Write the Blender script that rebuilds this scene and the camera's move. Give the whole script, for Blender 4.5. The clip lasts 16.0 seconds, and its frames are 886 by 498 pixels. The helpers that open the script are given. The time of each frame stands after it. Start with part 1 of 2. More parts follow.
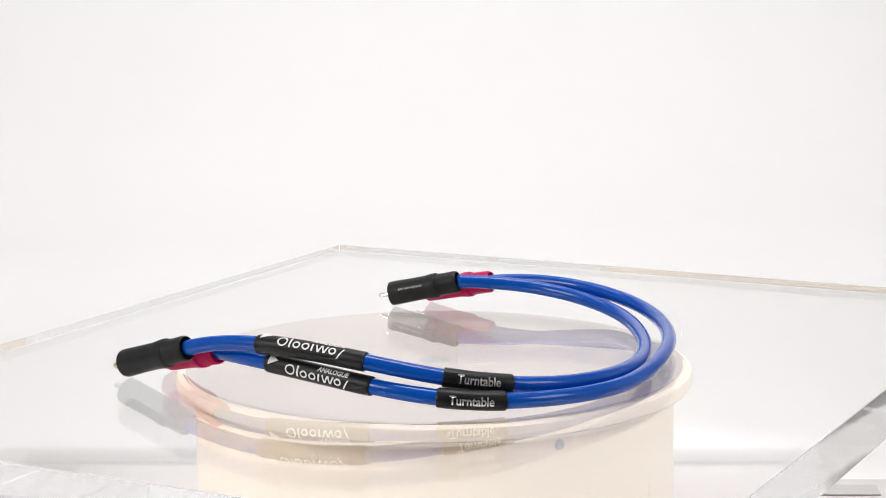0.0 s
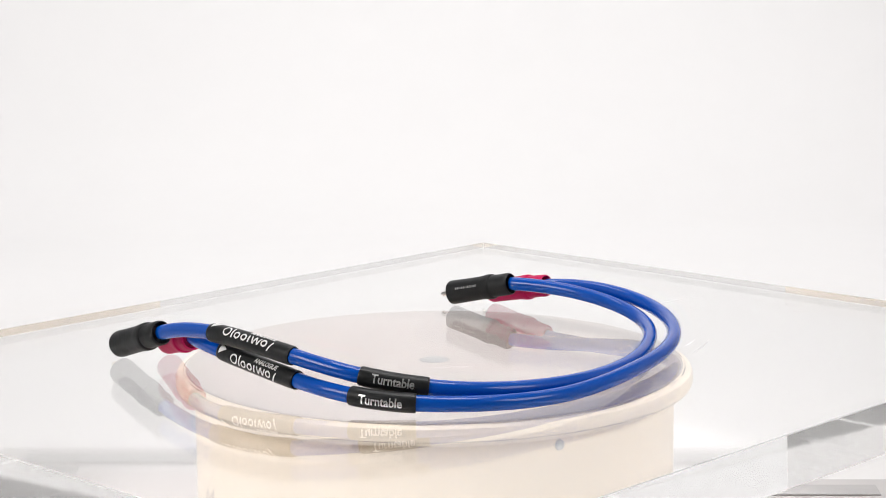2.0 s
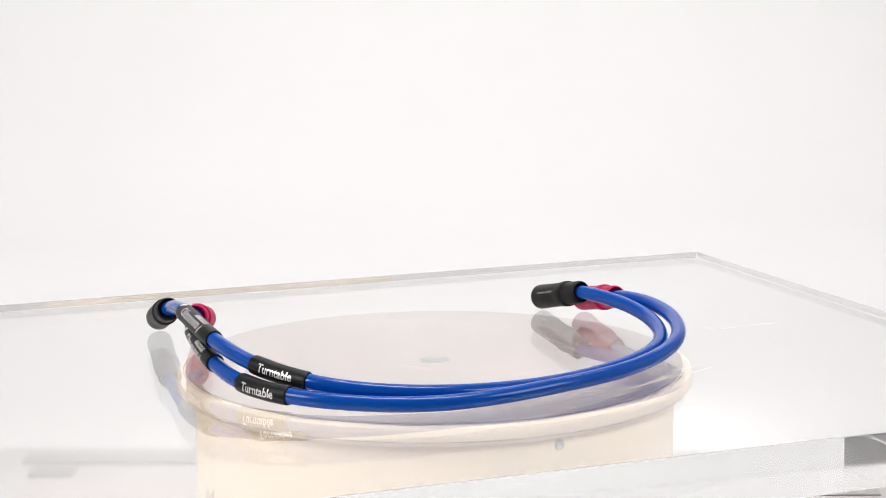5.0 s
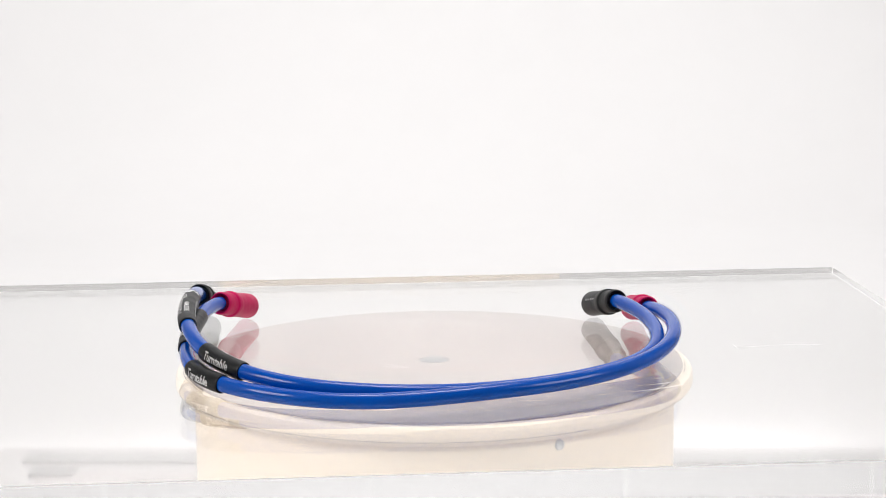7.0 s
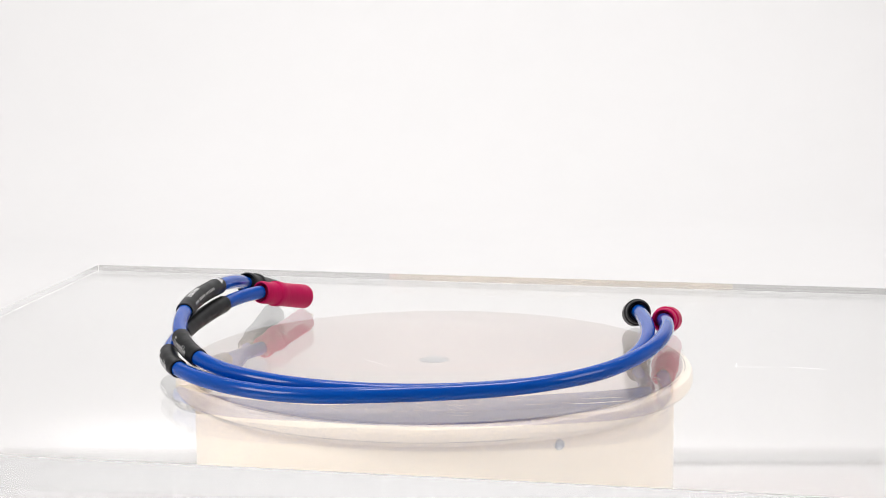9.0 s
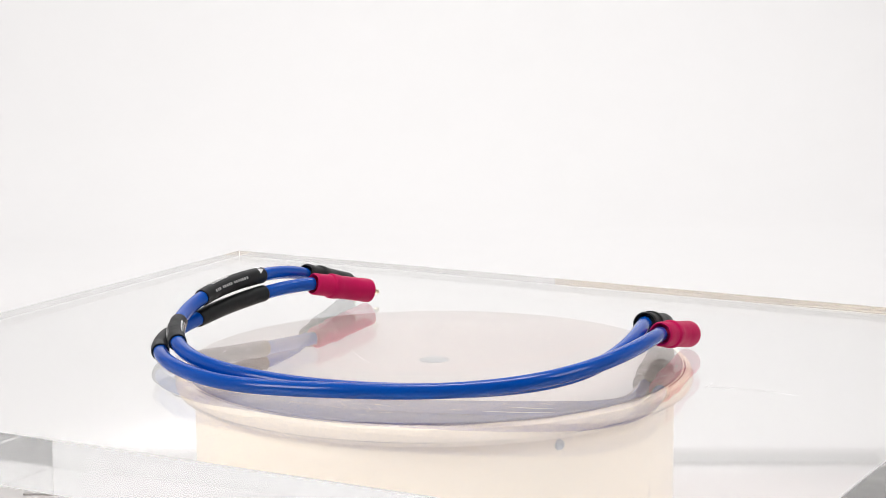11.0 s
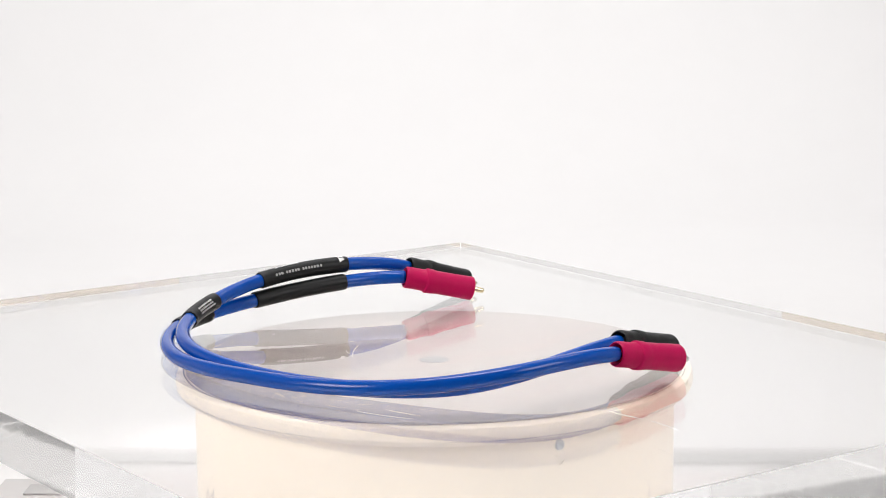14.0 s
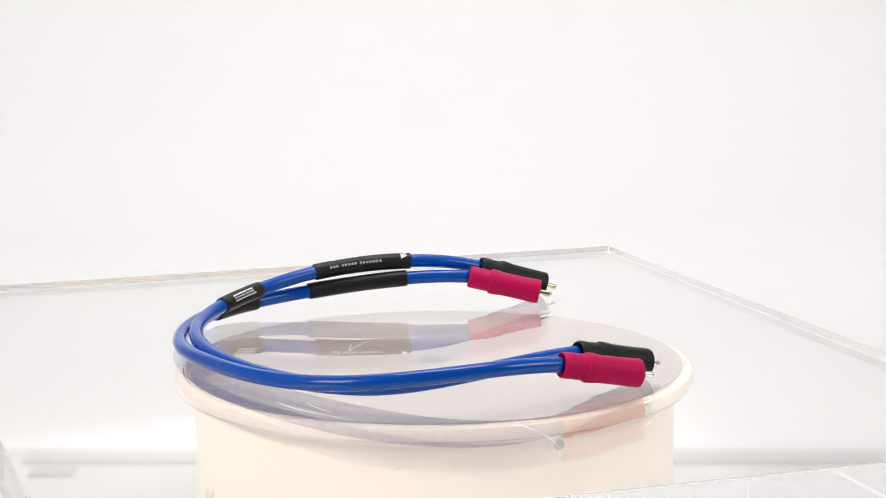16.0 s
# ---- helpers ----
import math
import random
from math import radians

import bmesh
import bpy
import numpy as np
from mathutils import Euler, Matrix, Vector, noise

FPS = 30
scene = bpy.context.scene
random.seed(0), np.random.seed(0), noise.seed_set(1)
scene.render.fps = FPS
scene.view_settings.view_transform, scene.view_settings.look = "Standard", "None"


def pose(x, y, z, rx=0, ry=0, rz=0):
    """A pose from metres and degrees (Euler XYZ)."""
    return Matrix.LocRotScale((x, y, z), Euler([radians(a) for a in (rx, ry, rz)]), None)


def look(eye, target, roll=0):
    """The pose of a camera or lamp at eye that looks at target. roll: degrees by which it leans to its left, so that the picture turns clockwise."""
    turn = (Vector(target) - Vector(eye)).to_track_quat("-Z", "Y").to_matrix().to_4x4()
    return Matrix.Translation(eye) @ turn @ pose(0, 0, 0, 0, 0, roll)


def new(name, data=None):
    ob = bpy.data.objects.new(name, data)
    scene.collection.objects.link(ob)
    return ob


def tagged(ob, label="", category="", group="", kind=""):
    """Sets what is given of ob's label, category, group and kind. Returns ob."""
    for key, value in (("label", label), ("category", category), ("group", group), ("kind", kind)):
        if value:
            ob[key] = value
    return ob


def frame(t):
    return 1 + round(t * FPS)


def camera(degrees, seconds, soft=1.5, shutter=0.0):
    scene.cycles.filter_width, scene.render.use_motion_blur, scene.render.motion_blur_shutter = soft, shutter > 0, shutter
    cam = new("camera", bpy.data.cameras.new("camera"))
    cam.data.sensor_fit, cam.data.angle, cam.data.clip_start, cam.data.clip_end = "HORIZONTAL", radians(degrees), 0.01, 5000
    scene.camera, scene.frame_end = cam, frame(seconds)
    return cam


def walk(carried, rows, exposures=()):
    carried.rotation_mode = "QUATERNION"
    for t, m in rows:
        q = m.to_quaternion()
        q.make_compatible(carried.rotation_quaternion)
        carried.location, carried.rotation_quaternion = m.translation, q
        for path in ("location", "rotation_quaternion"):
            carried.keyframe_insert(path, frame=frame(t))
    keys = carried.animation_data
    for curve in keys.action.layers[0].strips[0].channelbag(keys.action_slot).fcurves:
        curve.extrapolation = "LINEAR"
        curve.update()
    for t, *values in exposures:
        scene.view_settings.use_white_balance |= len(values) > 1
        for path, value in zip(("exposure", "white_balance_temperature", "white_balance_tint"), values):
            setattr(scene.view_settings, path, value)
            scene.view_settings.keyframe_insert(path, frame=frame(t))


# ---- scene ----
# ---------- camera: fixed on a tripod, about a metre from the turntable ----------
cam = camera(24.73, 16.0, soft=0.9)
EYE = (0.0, -0.9769, 0.2135)
AIM = (EYE[0] + 0.004778, EYE[1] + 0.986337, EYE[2] - 0.164672)
walk(cam, [(0.0, look(EYE, AIM, -0.47)), (16.0, look(EYE, AIM, -0.47))])

# ---------- light: a white studio room with softboxes ----------
# light passes many times between the faces of the thick clear sheet
bpy.context.scene.cycles.glossy_bounces = 12
bpy.context.scene.cycles.max_bounces = 16
scene.view_settings.exposure = -0.49
world = bpy.data.worlds.new("studio_world")
scene.world = world
world.use_nodes = True
world.node_tree.nodes["Background"].inputs[0].default_value = (1.0, 0.98, 0.96, 1)
world.node_tree.nodes["Background"].inputs[1].default_value = 0.5

TABLE = -0.115          # table height; the top face of the acrylic sheet is z = 0
SHEET_T = 0.024
PLATTER_TOP = -SHEET_T - 0.0004


def softbox(name, eye, target, w, h, power, colour=(1, 1, 1)):
    data = bpy.data.lights.new(name, "AREA")
    data.shape, data.size, data.size_y, data.energy, data.color = "RECTANGLE", w, h, power, colour
    ob = new(name, data)
    ob.matrix_world = look(eye, target)
    return ob


softbox("softbox_top", (0.1, 0.15, 1.75), (0.05, 0.05, 0), 1.0, 0.45, 20.5, (1.0, 0.975, 0.965))
softbox("softbox_side", (-1.15, -0.75, 0.75), (0, 0.05, -0.02), 0.6, 0.6, 13.4, (1.0, 0.955, 0.92))
softbox("softbox_side", (1.15, -0.70, 0.75), (0, 0.05, -0.02), 0.6, 0.6, 7.4, (1.0, 0.965, 0.945))
softbox("softbox_backdrop", (0.0, 0.72, 1.2), (0.0, 1.53, 0.38), 1.6, 0.35, 19.8, (0.985, 0.985, 1.0))


# ---------- materials ----------
def material(name, base, rough=0.5, metal=0.0, transmission=0.0, ior=1.45, coat=0.0, spread=0.0, scale=40.0, bump=0.0, bump_scale=400.0, rough_spread=0.0, spec=0.5):
    """A Principled material with colour and gloss variation at two scales and a fine relief."""
    m = bpy.data.materials.new(name)
    m.use_nodes = True
    nt = m.node_tree
    bs = nt.nodes["Principled BSDF"]
    bs.inputs["Base Color"].default_value = (*base, 1)
    bs.inputs["Roughness"].default_value = rough
    bs.inputs["Metallic"].default_value = metal
    bs.inputs["Transmission Weight"].default_value = transmission
    bs.inputs["IOR"].default_value = ior
    bs.inputs["Specular IOR Level"].default_value = spec
    bs.inputs["Coat Weight"].default_value = coat
    bs.inputs["Coat Roughness"].default_value = 0.08
    tc = nt.nodes.new("ShaderNodeTexCoord")

    def noise_node(s, detail):
        n = nt.nodes.new("ShaderNodeTexNoise")
        n.inputs["Scale"].default_value = s
        n.inputs["Detail"].default_value = detail
        nt.links.new(tc.outputs["Object"], n.inputs["Vector"])
        return n
    if spread:
        a, b = noise_node(scale, 4), noise_node(scale * 9, 3)
        mix = nt.nodes.new("ShaderNodeMath")
        mix.operation = "MULTIPLY_ADD"
        mix.inputs[1].default_value = 0.4
        nt.links.new(b.outputs["Fac"], mix.inputs[0])
        nt.links.new(a.outputs["Fac"], mix.inputs[2])
        ramp = nt.nodes.new("ShaderNodeMapRange")
        ramp.inputs["From Min"].default_value, ramp.inputs["From Max"].default_value = 0.45, 0.95
        ramp.inputs["To Min"].default_value, ramp.inputs["To Max"].default_value = 1 - spread, 1 + spread
        nt.links.new(mix.outputs[0], ramp.inputs["Value"])
        scl = nt.nodes.new("ShaderNodeVectorMath")
        scl.operation = "SCALE"
        scl.inputs[0].default_value = base
        nt.links.new(ramp.outputs[0], scl.inputs["Scale"])
        nt.links.new(scl.outputs[0], bs.inputs["Base Color"])
    if rough_spread:
        n = noise_node(scale * 2.3, 5)
        ramp = nt.nodes.new("ShaderNodeMapRange")
        ramp.inputs["From Min"].default_value, ramp.inputs["From Max"].default_value = 0.3, 0.7
        ramp.inputs["To Min"].default_value, ramp.inputs["To Max"].default_value = max(rough - rough_spread, 0.0), rough + rough_spread
        nt.links.new(n.outputs["Fac"], ramp.inputs["Value"])
        nt.links.new(ramp.outputs[0], bs.inputs["Roughness"])
    if bump:
        n = noise_node(bump_scale, 6)
        bp = nt.nodes.new("ShaderNodeBump")
        bp.inputs["Strength"].default_value = bump
        bp.inputs["Distance"].default_value = 0.0006
        nt.links.new(n.outputs["Fac"], bp.inputs["Height"])
        nt.links.new(bp.outputs[0], bs.inputs["Normal"])
    return m


M_PAPER = material("white_paper", (0.705, 0.698, 0.696), 0.9, spread=0.012, scale=3)
M_WALL = material("pale_grout", (0.62, 0.61, 0.60), 0.9, spread=0.05, scale=20)
M_TILE = material("grey_stone_tile", (0.20, 0.205, 0.20), 0.5, spread=0.45, scale=5, bump=0.05)
M_CEIL = material("white_ceiling", (0.8, 0.8, 0.8), 0.9, spread=0.01, scale=2)
M_ACRYLIC = material("clear_acrylic", (0.985, 0.992, 0.99), 0.0, transmission=1.0, ior=1.49)
M_UNDER = material("hazy_acrylic_underside", (0.985, 0.992, 0.99), 0.035, transmission=1.0, ior=1.49)
# white colour on the chamfer stands in for bright lines along the clear edges
M_CHAMFER = material("whitened_chamfer", (0.93, 0.93, 0.93), 0.4, transmission=0.05, ior=1.49, spread=0.05, scale=60)
M_EDGE = material("satin_cut_edge", (0.985, 0.992, 0.99), 0.006, transmission=0.5, ior=1.49, spread=0.01, scale=30)
def streaky(m, low, high):
    """Streaks along a cut edge: more or less clear from band to band."""
    nt = m.node_tree
    tc = nt.nodes.new("ShaderNodeTexCoord")
    mp = nt.nodes.new("ShaderNodeMapping")
    mp.inputs["Scale"].default_value = (5, 5, 120)
    n = nt.nodes.new("ShaderNodeTexNoise")
    n.inputs["Scale"].default_value, n.inputs["Detail"].default_value = 1.0, 5
    r = nt.nodes.new("ShaderNodeMapRange")
    r.inputs["From Min"].default_value, r.inputs["From Max"].default_value = 0.35, 0.65
    r.inputs["To Min"].default_value, r.inputs["To Max"].default_value = low, high
    nt.links.new(tc.outputs["Object"], mp.inputs["Vector"])
    nt.links.new(mp.outputs[0], n.inputs["Vector"])
    nt.links.new(n.outputs["Fac"], r.inputs["Value"])
    nt.links.new(r.outputs[0], nt.nodes["Principled BSDF"].inputs["Transmission Weight"])


streaky(M_EDGE, 0.97, 1.0)
M_SCRATCH = material("scratch_white", (0.8, 0.8, 0.8), 0.6, spread=0.1, scale=300)
M_SCUFF = material("faint_scuff", (0.46, 0.455, 0.45), 0.6, spread=0.2, scale=300)
M_SMUDGE = material("brownish_smudge", (0.50, 0.46, 0.43), 0.8, spread=0.2, scale=300)
M_DUST = material("dust_dark", (0.22, 0.20, 0.19), 0.8, spread=0.2, scale=300)
M_GRIME_SHADE = material("brown_grime_and_gap_shade", (0.20, 0.17, 0.14), 0.8, spread=0.3, scale=120)
M_CREAM = material("cream_plastic", (0.955, 0.815, 0.645), 0.35, spread=0.03, scale=14, bump=0.03)
M_PINK = material("pinkish_platter", (0.345, 0.292, 0.272), 0.45, spread=0.04, scale=18, bump=0.03)
M_SPOT = material("grey_spot", (0.20, 0.21, 0.22), 0.5, spread=0.06, scale=80)
M_SCREW = material("dull_steel", (0.45, 0.46, 0.48), 0.4, metal=0.6, spread=0.1, scale=200)
M_PENCIL = material("pencil_line", (0.50, 0.43, 0.38), 0.8, spread=0.2, scale=200)
M_GREY = material("grey_strip", (0.37, 0.36, 0.357), 0.85, spread=0.06, scale=30, bump=0.05)
M_PAD = material("pale_grey_pad", (0.31, 0.30, 0.297), 0.7, spread=0.05, scale=40)
M_BOARD = material("off_white_board", (0.47, 0.458, 0.452), 0.85, spread=0.02, scale=10)
M_MAT = material("pinkish_board", (0.45, 0.42, 0.415), 0.85, spread=0.03, scale=12, bump=0.04)
M_BLUE = material("blue_jacket", (0.0, 0.078, 0.46), 0.135, spread=0.012, scale=25, spec=0.48)
M_SLEEVE = material("black_shrink", (0.009, 0.010, 0.011), 0.42, spec=0.35, spread=0.15, scale=90, bump=0.16, bump_scale=700, rough_spread=0.08)
M_BLACK = material("black_rubber", (0.010, 0.011, 0.012), 0.48, spec=0.35, spread=0.15, scale=90, bump=0.2, bump_scale=900, rough_spread=0.08)
M_RED = material("crimson_rubber", (0.55, 0.002, 0.09), 0.5, spec=0.22, spread=0.06, scale=90, bump=0.2, bump_scale=900, rough_spread=0.08)
M_PRINT = material("white_print", (0.86, 0.86, 0.86), 0.5, spread=0.04, scale=300)
M_SILVER_PRINT = material("silver_print", (0.9, 0.9, 0.9), 0.3, metal=1.0, spread=0.06, scale=300)
M_FAINT = material("worn_print", (0.45, 0.45, 0.45), 0.5, spread=0.25, scale=500)
M_STEEL = material("silver_pin", (0.85, 0.84, 0.82), 0.16, metal=1.0, spread=0.03, scale=300)
M_GOLD = material("gold_pin", (0.82, 0.72, 0.52), 0.18, metal=1.0, spread=0.03, scale=300)


# ---------- helpers ----------
def part(name, bm, mat, parent=None, label="", smooth=True):
    me = bpy.data.meshes.new(name)
    bm.to_mesh(me)
    bm.free()
    me.materials.append(mat)
    if smooth:
        me.shade_smooth()
    ob = new(name, me)
    if parent is not None:
        ob.parent = parent
    if label:
        tagged(ob, label)
    return ob


def thing(name, label, category, group=""):
    return tagged(new(name), label, category, group)


def box(bm, x0, x1, y0, y1, z0, z1):
    g = bmesh.ops.create_cube(bm, size=1)
    for v in g["verts"]:
        v.co = Vector(((x0 + x1) / 2 + v.co.x * (x1 - x0), (y0 + y1) / 2 + v.co.y * (y1 - y0), (z0 + z1) / 2 + v.co.z * (z1 - z0)))
    return g["verts"]


def sharp_by_angle(ob, degrees=32):
    me = ob.data
    bm = bmesh.new()
    bm.from_mesh(me)
    for e in bm.edges:
        if len(e.link_faces) == 2 and e.calc_face_angle(0) > radians(degrees):
            e.smooth = False
    bm.to_mesh(me)
    bm.free()
    return ob


def revolve(bm, profile, segments, place=None):
    """Turns a profile of (radius, height) about z; place maps a local point to its place."""
    rings = []
    for rad, h in profile:
        if rad < 1e-7:
            p = Vector((0, 0, h))
            rings.append([bm.verts.new(place @ p if place else p)])
            continue
        ring = []
        for i in range(segments):
            a = 2 * math.pi * i / segments
            p = Vector((rad * math.cos(a), rad * math.sin(a), h))
            ring.append(bm.verts.new(place @ p if place else p))
        rings.append(ring)
    for a, b in zip(rings, rings[1:]):
        for i in range(segments):
            j = (i + 1) % segments
            if len(a) == 1 and len(b) == 1:
                continue
            if len(a) == 1:
                bm.faces.new((a[0], b[j], b[i]))
            elif len(b) == 1:
                bm.faces.new((a[i], a[j], b[0]))
            else:
                bm.faces.new((a[i], a[j], b[j], b[i]))
    bmesh.ops.recalc_face_normals(bm, faces=bm.faces[:])
    return bm


def text_outline(words, size, bold=0.0, narrow=1.0):
    """Flat mesh of the words in the built-in font, cut into thin rows and columns so that it can bend."""
    cu = bpy.data.curves.new("lettering", "FONT")
    cu.body, cu.size, cu.align_x, cu.align_y = words, size, "CENTER", "CENTER"
    cu.resolution_u = 3
    cu.offset = bold
    ob = new("lettering", cu)
    bpy.context.view_layer.update()
    me = bpy.data.meshes.new_from_object(ob.evaluated_get(bpy.context.evaluated_depsgraph_get()))
    bm = bmesh.new()
    bm.from_mesh(me)
    for v in bm.verts:
        v.co.x *= narrow
    bpy.data.objects.remove(ob)
    bpy.data.curves.remove(cu)
    bpy.data.meshes.remove(me)
    return bm


def cut_rows(bm, step=0.0006):
    ys = [v.co.y for v in bm.verts]
    y = min(ys) + step
    while y < max(ys):
        bmesh.ops.bisect_plane(bm, geom=bm.verts[:] + bm.edges[:] + bm.faces[:], plane_co=(0, y, 0), plane_no=(0, 1, 0))
        y += step
    xs = [v.co.x for v in bm.verts]
    x = min(xs) + 0.002
    while x < max(xs):
        bmesh.ops.bisect_plane(bm, geom=bm.verts[:] + bm.edges[:] + bm.faces[:], plane_co=(x, 0, 0), plane_no=(1, 0, 0))
        x += 0.002
    return bm


def flake(bm, centre, length, width, turn, curve=0.0, z=0.00006):
    """A thin tapered sliver lying on the sheet, slightly curved."""
    n = 8
    a, b = [], []
    for i in range(n + 1):
        f = i / n - 0.5
        w = width * (1 - (2 * abs(f)) ** 2.2) / 2 + 0.00002
        y = curve * (f * f * 4 - 1)
        for side, row in ((w, a), (-w, b)):
            px, py = f * length, y + side
            row.append(bm.verts.new((centre[0] + px * math.cos(turn) - py * math.sin(turn), centre[1] + px * math.sin(turn) + py * math.cos(turn), z)))
    for i in range(n):
        bm.faces.new((b[i], b[i + 1], a[i + 1], a[i]))


# ---------- the setting ----------
def sweep():
    """White paper sweep: table, wide curve and wall in one sheet with thickness."""
    bm = bmesh.new()
    rad, back, top = 0.45, 1.55, 2.0
    low = TABLE - 0.0045
    prof = [(-0.42, low), (0.2, low), (back - rad, low)]
    for i in range(1, 25):
        a = math.pi / 2 * i / 24
        prof.append((back - rad + rad * math.sin(a), low + rad - rad * math.cos(a)))
    prof.append((back, top))
    rows = [[bm.verts.new((x, y, z)) for y, z in prof] for x in (-2.0, -0.7, 0.0, 0.7, 2.0)]
    for a, b in zip(rows, rows[1:]):
        for i in range(len(prof) - 1):
            bm.faces.new((a[i], b[i], b[i + 1], a[i + 1]))
    bm.normal_update()
    bmesh.ops.solidify(bm, geom=bm.faces[:], thickness=-0.004)
    ob = part("backdrop", bm, M_PAPER)
    return tagged(ob, "seamless white paper sweep, table to wall", "backdrop", kind="structure")


def plain_wall(name, x0, x1, y0, y1, z0, z1, mat, label, category):
    bm = bmesh.new()
    box(bm, x0, x1, y0, y1, z0, z1)
    return tagged(part(name, bm, mat, smooth=False), label, category, kind="structure")


sweep()
# White side walls and ceiling are unseen, added to enclose and bounce the light.
plain_wall("wall_west", -2.1, -2.0, -1.7, 1.7, -0.9, 2.1, M_CEIL, "plain white studio side wall, unseen, added to enclose the light", "wall")
plain_wall("wall_east", 2.0, 2.1, -1.7, 1.7, -0.9, 2.1, M_CEIL, "plain white studio side wall, unseen, added to enclose the light", "wall")
WALL_SOUTH = plain_wall("wall_south", -2.0, 2.0, -1.8, -1.7, -0.9, 2.1, M_WALL, "grey stone tiled wall with pale grout", "wall")
FLOOR = plain_wall("floor", -2.0, 2.0, -1.7, 1.7, -1.0, -0.9, M_WALL, "grey stone tiled floor with pale grout", "floor")
plain_wall("ceiling", -2.1, 2.1, -1.8, 1.7, 2.1, 2.2, M_CEIL, "plain white studio ceiling, unseen, added to enclose the light", "ceiling")


# ---------- turntable ----------
def turntable():
    t = thing("turntable", "round cream plastic motorised display turntable with pinkish top plate", "turntable")
    bm = bmesh.new()
    top = PLATTER_TOP - 0.0115
    revolve(bm, [(0, TABLE + 0.003), (0.116, TABLE + 0.003), (0.118, TABLE + 0.005), (0.118, top - 0.002), (0.1172, top), (0, top)], 128)
    sharp_by_angle(part("body", bm, M_CREAM, t))
    bm = bmesh.new()
    z1, z0 = PLATTER_TOP - 0.0012, PLATTER_TOP - 0.0105
    revolve(bm, [(0, z0), (0.1235, z0), (0.1256, z0 + 0.001), (0.1270, z0 + 0.003), (0.1270, z1 - 0.003), (0.1262, z1 - 0.001), (0.1245, z1), (0, z1)], 160)
    platter = sharp_by_angle(part("platter", bm, M_CREAM, t, "cream rim with rounded edge"))
    bm = bmesh.new()
    revolve(bm, [(0, z1 + 0.0001), (0.1218, z1 + 0.0001), (0.1222, z1 + 0.0006), (0.1218, PLATTER_TOP), (0, PLATTER_TOP)], 160)
    sharp_by_angle(part("top_plate", bm, M_PINK, platter, "pinkish grey round top plate"))
    bm = bmesh.new()
    revolve(bm, [(0, PLATTER_TOP + 0.00005), (0.0075, PLATTER_TOP + 0.00005), (0.0073, PLATTER_TOP + 0.0002), (0, PLATTER_TOP + 0.0002)], 40)
    part("centre_spot", bm, M_SPOT, platter, "small grey disc at the centre")
    rnd = random.Random(23)
    # The lower line paints shade in the gap below the rim; upper is grime.
    for name, rad, z, flat, thick, odds, mat in (("gap_shade_grime_line", 0.1273, z0 + 0.0028, False, 0.00034, 0.8, M_GRIME_SHADE), ("gap_shade_grime_line", 0.1232, z1 + 0.00012, True, 0.0009, 0.6, M_GRIME_SHADE)):
        bm = bmesh.new()
        n, w, on = 360, thick, True
        last = None
        for i in range(n + 1):
            if i % 9 == 0:
                on = rnd.random() < odds
            w += (thick * (rnd.uniform(0.15, 1.0) if on else 0.06) - w) * 0.35
            a = 2 * math.pi * i / n
            c, d = math.cos(a), math.sin(a)
            if flat:
                pair = ((rad - w / 2) * c, (rad - w / 2) * d, z), ((rad + w / 2) * c, (rad + w / 2) * d, z)
            else:
                pair = (rad * c, rad * d, z - w / 2), (rad * c, rad * d, z + w / 2)
            row = [bm.verts.new(p) for p in pair]
            if last:
                bm.faces.new((last[0], row[0], row[1], last[1]))
            last = row
        part(name, bm, mat, platter, "thin uneven dark line, painted gap shade and grime", False)
    return t, platter


TURNTABLE, PLATTER = turntable()


def on_body(bm, angle, z, rad=0.11812):
    """Bends flat lettering onto the turntable's side; angle 0 faces the camera."""
    for v in bm.verts:
        a = radians(angle - 90) + v.co.x / rad
        v.co = Vector((rad * math.cos(a), rad * math.sin(a), z + v.co.y))
    return bm


def body_marks():
    m = Matrix.Translation((0.0553, -0.1042, -0.0395)) @ Vector((0.0553, -0.1042, 0)).to_track_quat("Z", "Y").to_matrix().to_4x4()
    bm = bmesh.new()
    revolve(bm, [(0, 0.0006), (0.0012, 0.0006), (0.0014, 0.0010), (0.0020, 0.0011), (0.0023, 0.0008), (0.0024, -0.0005)], 20, m)
    part("screw", bm, M_SCREW, TURNTABLE, "small dull steel screw in the side")
    bm = text_outline("nd", 0.0135, 0.0001)
    for v in bm.verts:
        v.co.x = v.co.x * 0.8 + v.co.y * 0.28
    part("pencil_writing", on_body(cut_rows(bm, 0.002), -65.0, -0.0775), M_PENCIL, TURNTABLE, "faint pencil letters", False)
    bm = bmesh.new()
    flake(bm, (0, 0), 0.010, 0.0005, radians(82), 0.0004, 0)
    part("pencil_writing", on_body(bm, 57.6, -0.0735), M_PENCIL, TURNTABLE, "faint pencil stroke", False)
    bm = bmesh.new()
    flake(bm, (0, 0), 0.003, 0.0005, radians(10), 0, 0)
    part("pencil_writing", on_body(bm, 56.5, -0.0775), M_PENCIL, TURNTABLE, "faint pencil stroke", False)


body_marks()


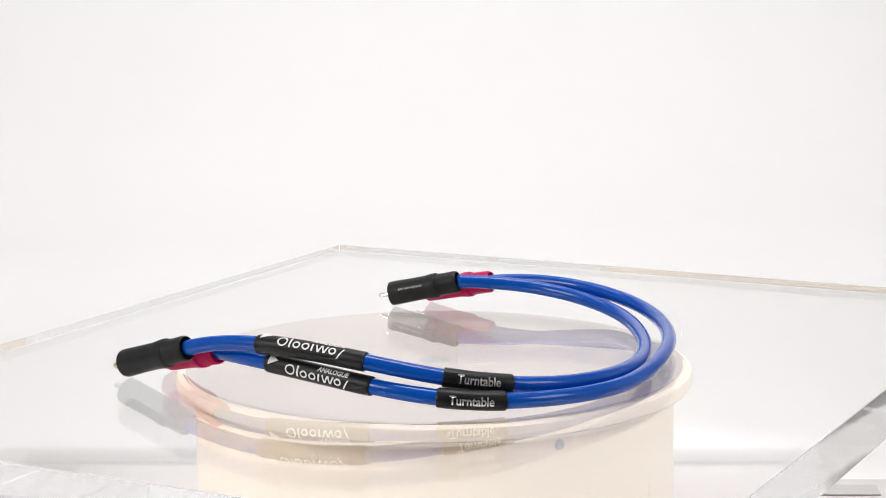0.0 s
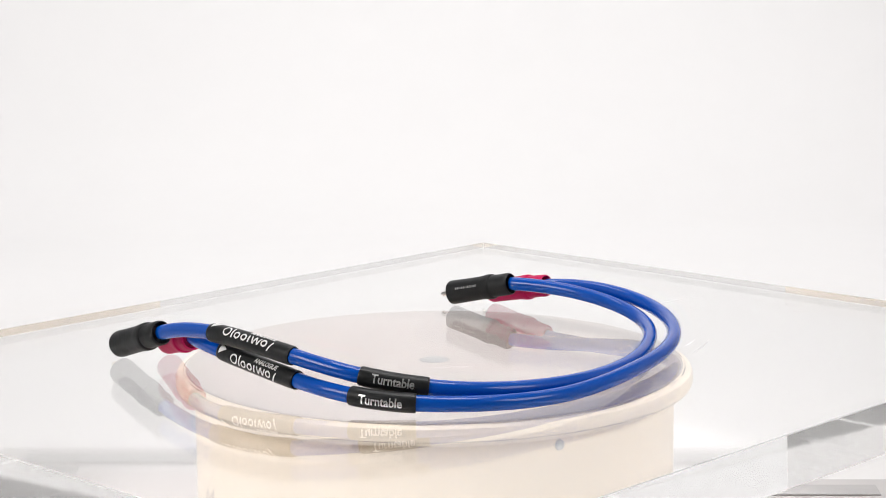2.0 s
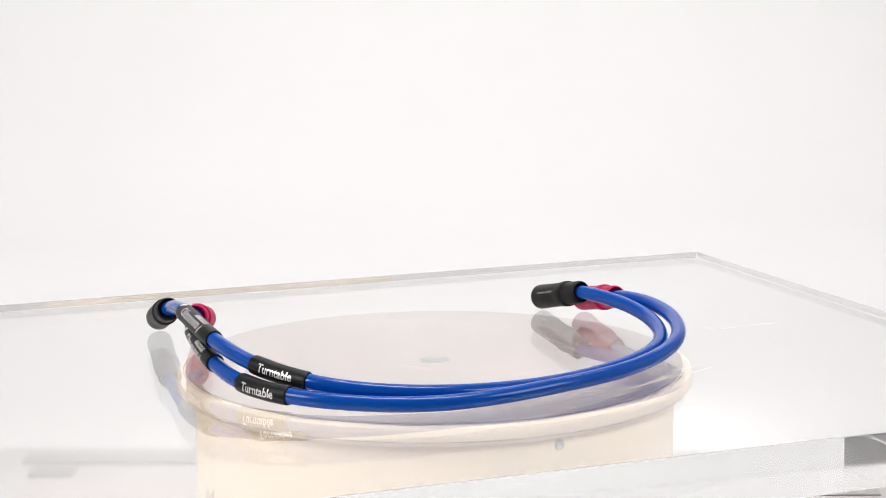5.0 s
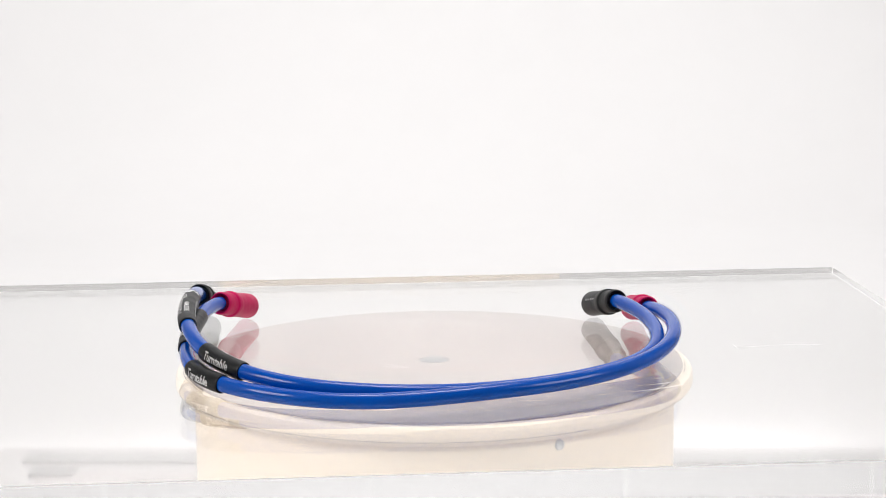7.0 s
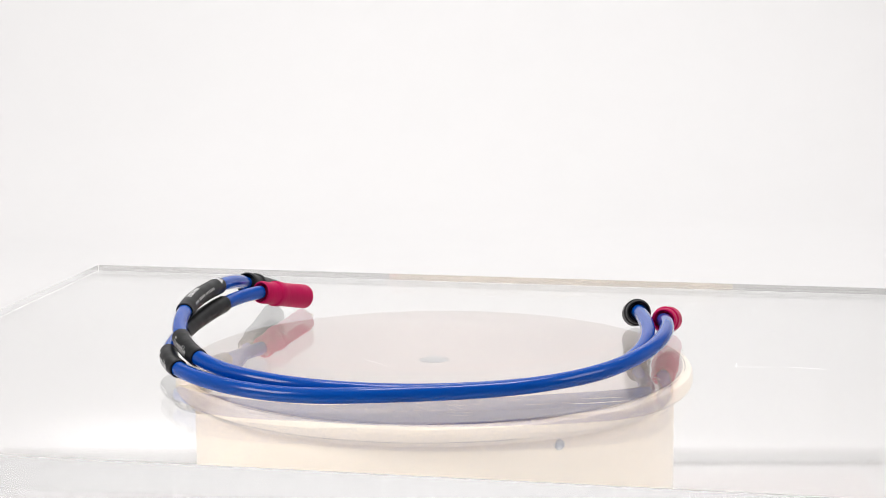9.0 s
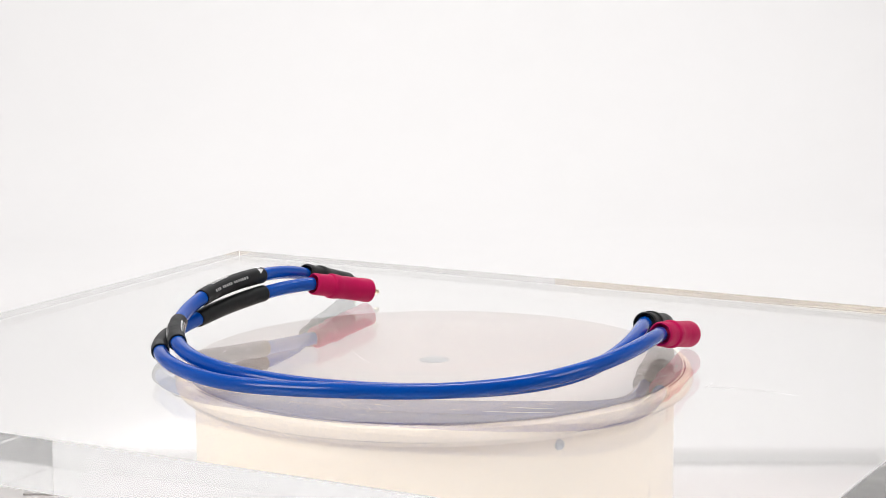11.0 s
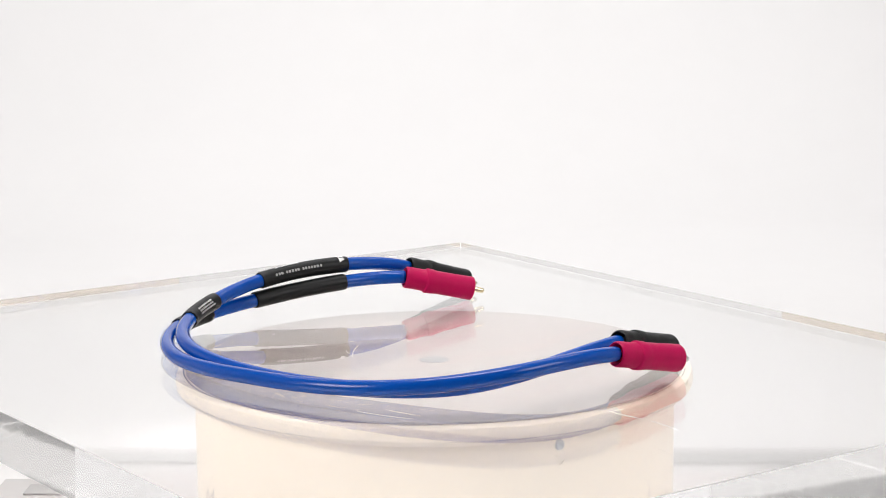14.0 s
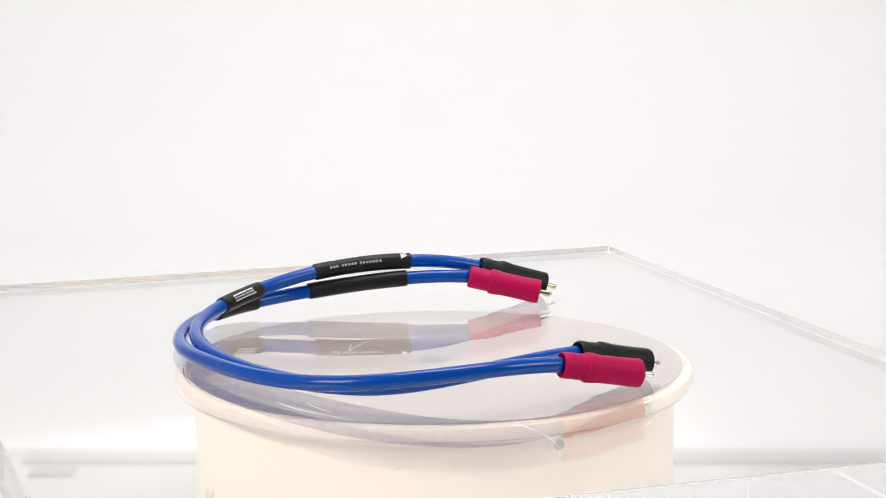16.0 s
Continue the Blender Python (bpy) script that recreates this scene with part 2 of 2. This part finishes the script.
def base_board():
    """White board under the turntable with a grey strip behind, a pinkish inset panel and a dark corner pad."""
    b = thing("base_board", "low white board with grey strip and pinkish panel under turntable", "board")
    b.location = (0.003, 0.0, TABLE)
    b.rotation_euler = (0, 0, radians(-2.1))

    def slab(name, x0, x1, y0, y1, z0, z1, mat, label, bev=0.0006):
        bm = bmesh.new()
        box(bm, x0, x1, y0, y1, z0, z1)
        bmesh.ops.bevel(bm, geom=bm.edges[:], offset=bev, segments=2, affect="EDGES", profile=0.5)
        part(name, bm, mat, b, label, False)
    slab("board", -0.262, 0.262, -0.135, 0.165, 0.0, 0.0018, M_BOARD, "off-white board")
    slab("strip", -0.2435, 0.2435, 0.1300, 0.1492, 0.0018, 0.0032, M_GREY, "grey strip")
    slab("panel", -0.2300, 0.2300, -0.125, 0.1090, 0.0018, 0.0030, M_MAT, "pinkish grey panel")
    slab("corner_pad", -0.2330, -0.2080, 0.1000, 0.1180, 0.0030, 0.0042, M_PAD, "grey corner pad")


base_board()


# ---------- acrylic sheet ----------
SHEET_TURN = radians(62.3)
ALONG = Vector((math.cos(SHEET_TURN), math.sin(SHEET_TURN), 0))
ACROSS = Vector((-math.sin(SHEET_TURN), math.cos(SHEET_TURN), 0))


def acrylic_sheet():
    bm = bmesh.new()
    verts = box(bm, -0.257, 0.257, -0.2225, 0.204, -SHEET_T, 0)
    for v in verts:
        v.co = ALONG * v.co.x + ACROSS * v.co.y + Vector((0, 0, v.co.z))
    bmesh.ops.bevel(bm, geom=bm.edges[:], offset=0.00028, segments=1, affect="EDGES", profile=0.5)
    bm.normal_update()
    for f in bm.faces:
        nz = f.normal.z
        f.material_index = 0 if nz > 0.9 else 2 if nz < -0.9 else 1 if f.calc_area() > 0.004 else 3
    ob = sharp_by_angle(part("acrylic_sheet", bm, M_ACRYLIC), 20)
    for extra in (M_EDGE, M_UNDER, M_CHAMFER):
        ob.data.materials.append(extra)
    ob.visible_shadow = False
    return tagged(ob, "thick clear acrylic sheet with polished edges on the turntable", "acrylic sheet")


SHEET = acrylic_sheet()


def sheet_marks():
    """Scratches and specks on the sheet's top face."""
    def scratch(c, length, width, turn, curve=0.0, mat=M_SCRATCH, name="scratch"):
        bm = bmesh.new()
        flake(bm, c, length, width, radians(turn), curve)
        part(name, bm, mat, SHEET, smooth=False)
    scratch((0.018, -0.034), 0.030, 0.0002, 22, 0.0012)
    scratch((0.022, -0.036), 0.016, 0.00013, 40, 0.0008)
    scratch((0.083, 0.134), 0.020, 0.0008, 70, 0.0006)
    scratch((0.093, 0.155), 0.024, 0.0007, 58, -0.0006)
    scratch((0.078, 0.127), 0.012, 0.0005, 155)
    scratch((0.126, 0.040), 0.034, 0.0006, 86, 0.0012)
    scratch((0.119, 0.045), 0.020, 0.0004, 80, 0.0008)
    scratch((0.0386, 0.1160), 0.0032, 0.0006, 150, 0.0, M_DUST, "speck")
    scratch((0.0265, 0.0451), 0.0012, 0.0007, 20, 0.0, M_DUST, "speck")
    scratch((0.1638, 0.1395), 0.009, 0.0005, 12, 0.0004, M_SMUDGE, "smudge")
    scratch((0.1560, 0.1330), 0.004, 0.0004, 30, 0.0, M_SMUDGE, "smudge")
    scratch((0.1262, 0.1535), 0.0012, 0.0006, 30, 0.0, M_DUST, "speck")
    scratch((0.0479, 0.1122), 0.0008, 0.0005, 60, 0.0, M_DUST, "speck")
    rnd = random.Random(11)
    for k in range(22):
        a, rad = radians(rnd.uniform(-25, 45)), rnd.uniform(0.108, 0.135)
        scratch((rad * math.cos(a), rad * math.sin(a)), rnd.uniform(0.002, 0.012), rnd.uniform(0.0001, 0.00018), rnd.uniform(0, 180), rnd.uniform(-0.0004, 0.0004), M_SCUFF)
    bm = bmesh.new()
    for k in range(260):
        a = rnd.uniform(0, 2 * math.pi)
        rad = rnd.triangular(0.085, 0.130, 0.118)
        turn = a + math.pi / 2 + rnd.gauss(0, 0.35) if rnd.random() < 0.7 else rnd.uniform(0, 6.28)
        flake(bm, (rad * math.cos(a), rad * math.sin(a)), rnd.uniform(0.001, 0.010), rnd.uniform(0.00006, 0.00018), turn, rnd.uniform(-0.0003, 0.0003), 0.00004)
    tagged(part("scuffs", bm, M_SCUFF, SHEET, "fine pale scuffs over the rim", False), kind="stuff")
    for k in range(16):
        a, rad = rnd.uniform(0, 6.28), 0.12 * math.sqrt(rnd.random())
        scratch((rad * math.cos(a), rad * math.sin(a)), rnd.uniform(0.003, 0.016), rnd.uniform(0.00008, 0.00016), rnd.uniform(0, 180), rnd.uniform(-0.0006, 0.0006), M_SCUFF)


sheet_marks()


# ---------- cables ----------
def spline(ctrl, count):
    """Points of a uniform cubic B-spline."""
    pts = []
    n = len(ctrl)
    for i in range(count):
        t = (n - 3 - 1e-6) * i / (count - 1)
        k = int(t)
        s = t - k
        w = ((1 - s) ** 3 / 6, (3 * s ** 3 - 6 * s * s + 4) / 6, (-3 * s ** 3 + 3 * s * s + 3 * s + 1) / 6, s ** 3 / 6)
        pts.append(sum((Vector(ctrl[k + j]) * w[j] for j in range(4)), Vector()))
    return pts


class Path:
    """A cable's centre line, with frames: out (to the outside of the loop) and up."""

    def __init__(self, ctrl):
        self.pts = spline(ctrl, 420)
        self.arc = [0.0]
        for a, b in zip(self.pts, self.pts[1:]):
            self.arc.append(self.arc[-1] + (b - a).length)
        self.length = self.arc[-1]

    def at(self, s):
        s = min(max(s, 0.0), self.length)
        i = min(int(np.searchsorted(self.arc, s)), len(self.arc) - 1)
        i = max(i, 1)
        f = (s - self.arc[i - 1]) / max(self.arc[i] - self.arc[i - 1], 1e-9)
        p = self.pts[i - 1].lerp(self.pts[i], f)
        d = (self.pts[min(i + 1, len(self.pts) - 1)] - self.pts[max(i - 2, 0)]).normalized()
        out = d.cross(Vector((0, 0, 1))).normalized()
        return p, d, out, out.cross(d).normalized()

    def surface(self, s, angle, rad):
        """Angle 0 faces the outside of the loop, 90 degrees faces up."""
        p, d, out, up = self.at(s)
        return p + (out * math.cos(angle) + up * math.sin(angle)) * rad


def tube(bm, path, s0, s1, profile, rings, segments=28):
    """A tube along the path; profile(f) gives the radius at the fraction f."""
    last = None
    for i in range(rings + 1):
        f = i / rings
        s = s0 + (s1 - s0) * f
        ring = [bm.verts.new(path.surface(s, 2 * math.pi * k / segments, profile(f))) for k in range(segments)]
        if last:
            for k in range(segments):
                j = (k + 1) % segments
                bm.faces.new((last[k], last[j], ring[j], ring[k]))
        else:
            bm.faces.new(ring[::-1])
        last = ring
    bm.faces.new(last)
    bmesh.ops.recalc_face_normals(bm, faces=bm.faces[:])
    return bm


def sleeve_profile(length, rad):
    def prof(f):
        d = min(f, 1 - f) * length
        edge = max(0.0, 1 - d / 0.0005)
        return rad - 0.00018 * edge ** 2 + 0.00003 * math.sin(f * 9.0)
    return prof


def wrap(bm, path, s, angle, rad, flip=1):
    """Bends flat lettering round the path: x runs along it, y round it."""
    cut_rows(bm)
    for v in bm.verts:
        v.co = path.surface(s + flip * v.co.x, angle + flip * v.co.y / rad, rad + v.co.z)
    return bm


def flat_bars(bars):
    """Bars (x, y, width, height) in one flat mesh, with clipped corners."""
    bm = bmesh.new()
    for x, y, w, h in bars:
        c = min(w, h) * 0.25
        ring = [(-w / 2 + c, -h / 2), (w / 2 - c, -h / 2), (w / 2, -h / 2 + c), (w / 2, h / 2 - c), (w / 2 - c, h / 2), (-w / 2 + c, h / 2), (-w / 2, h / 2 - c), (-w / 2, -h / 2 + c)]
        bm.faces.new([bm.verts.new((x + a, y + b, 0)) for a, b in ring])
    return bm


def triangle(size):
    bm = bmesh.new()
    bm.faces.new([bm.verts.new(p) for p in ((-size * 0.45, size * 0.55, 0), (-size * 0.45, -size * 0.55, 0), (size * 0.6, 0, 0))])
    return bm


CABLE_R, SLEEVE_R = 0.0036, 0.0044


def plug(parent, path, at_end, tip_dir, mat, pin_mat, pin_label, marks=False):
    """A moulded plug: hollow collar where the cable goes in, ridge, barrel with a rounded face, centre pin."""
    s = path.length if at_end else 0.0
    p, d, out, up = path.at(s)
    z = Vector(tip_dir).normalized()
    x = z.cross(Vector((0, 0, 1))).normalized()
    y = z.cross(x)
    m = Matrix.Translation(p) @ Matrix((x, y, z)).transposed().to_4x4()
    L = 0.0395
    prof = [(0, 0.006), (0.0040, 0.006), (0.0044, 0.0012), (0.0048, 0.0002), (0.0053, -0.0002), (0.0058, 0.0004), (0.0060, 0.0014),
            (0.00595, 0.006), (0.0060, 0.0110), (0.00612, 0.0113), (0.00655, 0.0115), (0.0068, 0.0119), (0.00685, 0.0127), (0.0068, 0.0152), (0.0065, 0.0172), (0.00636, 0.0186),
            (0.0064, 0.029), (0.0066, L - 0.0013), (0.0064, L - 0.0004), (0.0058, L), (0.0044, L), (0.0041, L - 0.0008), (0.0036, L - 0.0010), (0, L - 0.0010)]
    bm = bmesh.new()
    revolve(bm, prof, 48, m)
    pl = sharp_by_angle(part("plug", bm, mat, parent, "black rubbery plug" if mat is M_BLACK else "crimson rubbery plug"), 40)
    bm = bmesh.new()
    revolve(bm, [(0, L - 0.002), (0.00155, L - 0.002), (0.00155, L + 0.0056), (0.0014, L + 0.0064), (0.0009, L + 0.0069), (0, L + 0.0071)], 20, m)
    sharp_by_angle(part("pin", bm, pin_mat, pl, pin_label), 40)
    if marks:
        rnd = random.Random(4)
        xpos, bars = 0.0, []
        for i in range(11):
            w, h = rnd.uniform(0.0005, 0.0008), rnd.choice((0.0012, 0.0012, 0.0017))
            if i in (5, 8):
                w = h = 0.0004
            bars.append((xpos, 0, w, h))
            xpos += w + 0.0007
        bm = cut_rows(flat_bars([(a - xpos / 2, b, w, h) for a, b, w, h in bars]))
        for v in bm.verts:
            a = MARK_ANGLE + v.co.y / 0.0064
            v.co = m @ Vector((0.00648 * math.cos(a), 0.00648 * math.sin(a), 0.0265 + v.co.x))
        part("print_bars", bm, M_FAINT, pl, "small silver printing")
    return pl


MARK_ANGLE = radians(200)


def oval(x, y, w, h, stroke):
    """A flat oval ring."""
    bm = bmesh.new()
    n = 20
    rows = [[bm.verts.new((x + (w / 2 - i) * math.cos(2 * math.pi * k / n), y + (h / 2 - i) * math.sin(2 * math.pi * k / n), 0)) for k in range(n)] for i in (0, stroke)]
    for k in range(n):
        j = (k + 1) % n
        bm.faces.new((rows[0][k], rows[0][j], rows[1][j], rows[1][k]))
    return bm


def slant(x, y, w, h, stroke):
    """A flat slanted stroke leaning by w over its height."""
    bm = bmesh.new()
    s = stroke / 2
    bm.faces.new([bm.verts.new(p) for p in ((x - w / 2 - s, y - h / 2, 0), (x - w / 2 + s, y - h / 2, 0), (x + w / 2 + s, y + h / 2, 0), (x + w / 2 - s, y + h / 2, 0))])
    return bm


def wordmark_shapes(width):
    """An unlettered wordmark: plain ovals and strokes of the printing's size."""
    k, v = width / 31.0, width / 39.0
    st = 0.75 * k
    plan = (("oval", -13.0, 0.4, 5.0, 5.8), ("bar", -9.2, 0.5, 0.9, 6.2), ("oval", -6.1, -0.5, 3.6, 4.1), ("oval", -1.8, -0.5, 3.6, 4.1), ("bar", 1.3, -0.5, 0.9, 4.1),
            ("slant", 3.6, -0.5, -1.2, 4.1), ("slant", 4.9, -0.5, 1.2, 4.1), ("slant", 6.3, -0.5, -1.2, 4.1), ("slant", 7.6, -0.5, 1.2, 4.1),
            ("oval", 10.4, -0.5, 3.4, 4.1), ("slant", 14.0, -1.2, 2.2, 5.6))
    out = []
    for kind, x, y, w, h in plan:
        if kind == "oval":
            out.append(oval(x * k, y * v, w * k, h * v, st))
        elif kind == "bar":
            out.append(flat_bars([(x * k, y * v, w * k, h * v)]))
        else:
            out.append(slant(x * k, y * v, w * k, h * v, st))
    return out


def cable(ctrl, long_sleeve, short_sleeve, plug_mat, dirs, faces, label):
    path = Path(ctrl)
    c = thing("audio_cable", label, "cable", "pair of audio cables")
    bm = bmesh.new()
    tube(bm, path, 0.0, path.length, lambda f: CABLE_R, 240, 28)
    part("jacket", bm, M_BLUE, c, "glossy blue round cable jacket")
    s0, s1 = long_sleeve
    bm = bmesh.new()
    tube(bm, path, s0, s1, sleeve_profile(s1 - s0, SLEEVE_R), 110, 32)
    ls = sharp_by_angle(part("long_sleeve", bm, M_SLEEVE, c, "long black heat-shrink sleeve with white printing"), 50)
    q0, q1 = short_sleeve
    bm = bmesh.new()
    tube(bm, path, q0, q1, sleeve_profile(q1 - q0, SLEEVE_R), 64, 32)
    ss = sharp_by_angle(part("short_sleeve", bm, M_SLEEVE, c, "short black heat-shrink sleeve with silver word"), 50)
    top = SLEEVE_R + 0.0002
    a_long, a_short = radians(faces[0]), radians(faces[1])
    mid = (s0 + s1) / 2
    for stroke in wordmark_shapes(0.0335):
        part("stroke", wrap(stroke, path, mid + 0.0015, a_long, top), M_PRINT, ls, "plain white printed stroke", False)
    part("word", wrap(text_outline("ANALOGUE", 0.0034, 0.00012, 0.85), path, mid + 0.0095, a_long + 0.0034 / SLEEVE_R, top), M_PRINT, ls, "small white word", False)
    part("arrow", wrap(triangle(0.0050), path, s0 + 0.0048, a_long + 0.0030 / SLEEVE_R, top), M_PRINT, ls, "white arrow triangle", False)
    part("word", wrap(text_outline("Turntable", 0.0058, 0.00013, 0.8), path, (q0 + q1) / 2, a_short, top), M_SILVER_PRINT, ss, "silver word", False)
    if faces[2] is not None:
        a_back = radians(faces[2])
        rnd = random.Random(7)
        bars, x = [], 0.0
        for n in (3, 5, 7):
            for i in range(n):
                w = rnd.uniform(0.0012, 0.0017)
                bars.append((x, 0, w, 0.0015))
                x += w + 0.0005
            x += 0.0012
        part("print_bars", wrap(flat_bars([(b[0] - x / 2, *b[1:]) for b in bars]), path, mid + 0.003, a_back, top, -1), M_FAINT, ls, "small pale printing", False)
        part("arrow", wrap(triangle(0.0036), path, s0 + 0.0042, radians(130), top, -1), M_PRINT, ls, "white arrow triangle", False)
        bars = []
        for y in (-0.0015, 0.0, 0.0015):
            x = -0.008
            while x < 0.007:
                w = rnd.uniform(0.0008, 0.0026)
                bars.append((x + w / 2, y, w, 0.0010))
                x += w + 0.0003
        part("print_bars", wrap(flat_bars(bars), path, (q0 + q1) / 2, radians(148), top, -1), M_SILVER_PRINT, ss, "fine pale print lines", False)
    gold = "gold-plated centre pin"
    plug(c, path, False, dirs[0], plug_mat, M_GOLD, gold)
    plug(c, path, True, dirs[1], plug_mat, M_STEEL, "silvery centre pin", plug_mat is M_BLACK)
    return c


UPPER = [(-0.1537, -0.0527, -0.0029), (-0.1127, -0.0726, 0.0213), (-0.0727, -0.0972, 0.025), (-0.0328, -0.1203, 0.022), (0.0104, -0.1289, 0.0137),
         (0.0529, -0.1175, 0.0087), (0.0856, -0.0834, 0.0061), (0.1019, -0.035, 0.0037), (0.1052, 0.0178, 0.0038), (0.0971, 0.0634, 0.0064),
         (0.0649, 0.0904, 0.0134), (0.0148, 0.1031, 0.0172), (-0.0447, 0.1127, 0.01)]
LOWER = [(-0.1232, -0.0234, 0.0115), (-0.1016, -0.0716, 0.0161), (-0.0645, -0.0994, 0.0148), (-0.0243, -0.1243, 0.0099), (0.015, -0.1368, 0.0063),
         (0.0563, -0.1236, 0.0049), (0.0896, -0.0919, 0.0031), (0.1093, -0.0448, 0.0058), (0.1187, 0.0066, 0.0064), (0.1113, 0.0551, 0.01),
         (0.0807, 0.0907, 0.0153), (0.0332, 0.1109, 0.0168), (-0.025, 0.1176, 0.0019)]
CABLE_A = cable(UPPER, (0.0408, 0.0955), (0.1302, 0.1606), M_BLACK, ((-0.7958, 0.5207, -0.290), (-0.9230, 0.2999, -0.220)), (45, 14, 158),
                "curved blue audio cable with black plugs lying on acrylic")
CABLE_B = cable(LOWER, (0.0348, 0.0900), (0.1203, 0.1497), M_RED, ((-0.6433, 0.7246, -0.220), (-0.8784, 0.4322, -0.185)), (2, 3, None),
                "curved blue audio cable with crimson plugs lying on acrylic")


# ---------- tiles on the wall and floor behind the camera ----------
def wall_tiles():
    bm = bmesh.new()
    verts = box(bm, -0.146, 0.146, 0, 0.008, -0.146, 0.146)
    bmesh.ops.bevel(bm, geom=bm.edges[:], offset=0.0015, segments=1, affect="EDGES", profile=0.5)
    first = part("tile", bm, M_TILE, WALL_SOUTH, smooth=False)
    for i in range(13):
        for j in range(10):
            ob = first if i == j == 0 else new("tile", first.data)
            ob.parent = WALL_SOUTH
            ob.location = (-1.8 + 0.3 * i, -1.7, -0.75 + 0.3 * j)
    for i in range(13):
        for j in range(5):
            ob = new("tile", first.data)
            ob.parent = FLOOR
            ob.rotation_euler = (math.pi / 2, 0, 0)
            ob.location = (-1.8 + 0.3 * i, -1.53 + 0.3 * j, -0.9)


wall_tiles()


# ---------- what turns ----------
def motions():
    angles = [-(8.37555 * t + 0.01067 * t * (t - 16)) for t in range(17)]
    rows = [(float(t), pose(0, 0, 0, 0, 0, a)) for t, a in enumerate(angles)]
    for ob in (SHEET, CABLE_A, CABLE_B, PLATTER):
        walk(ob, rows)


motions()
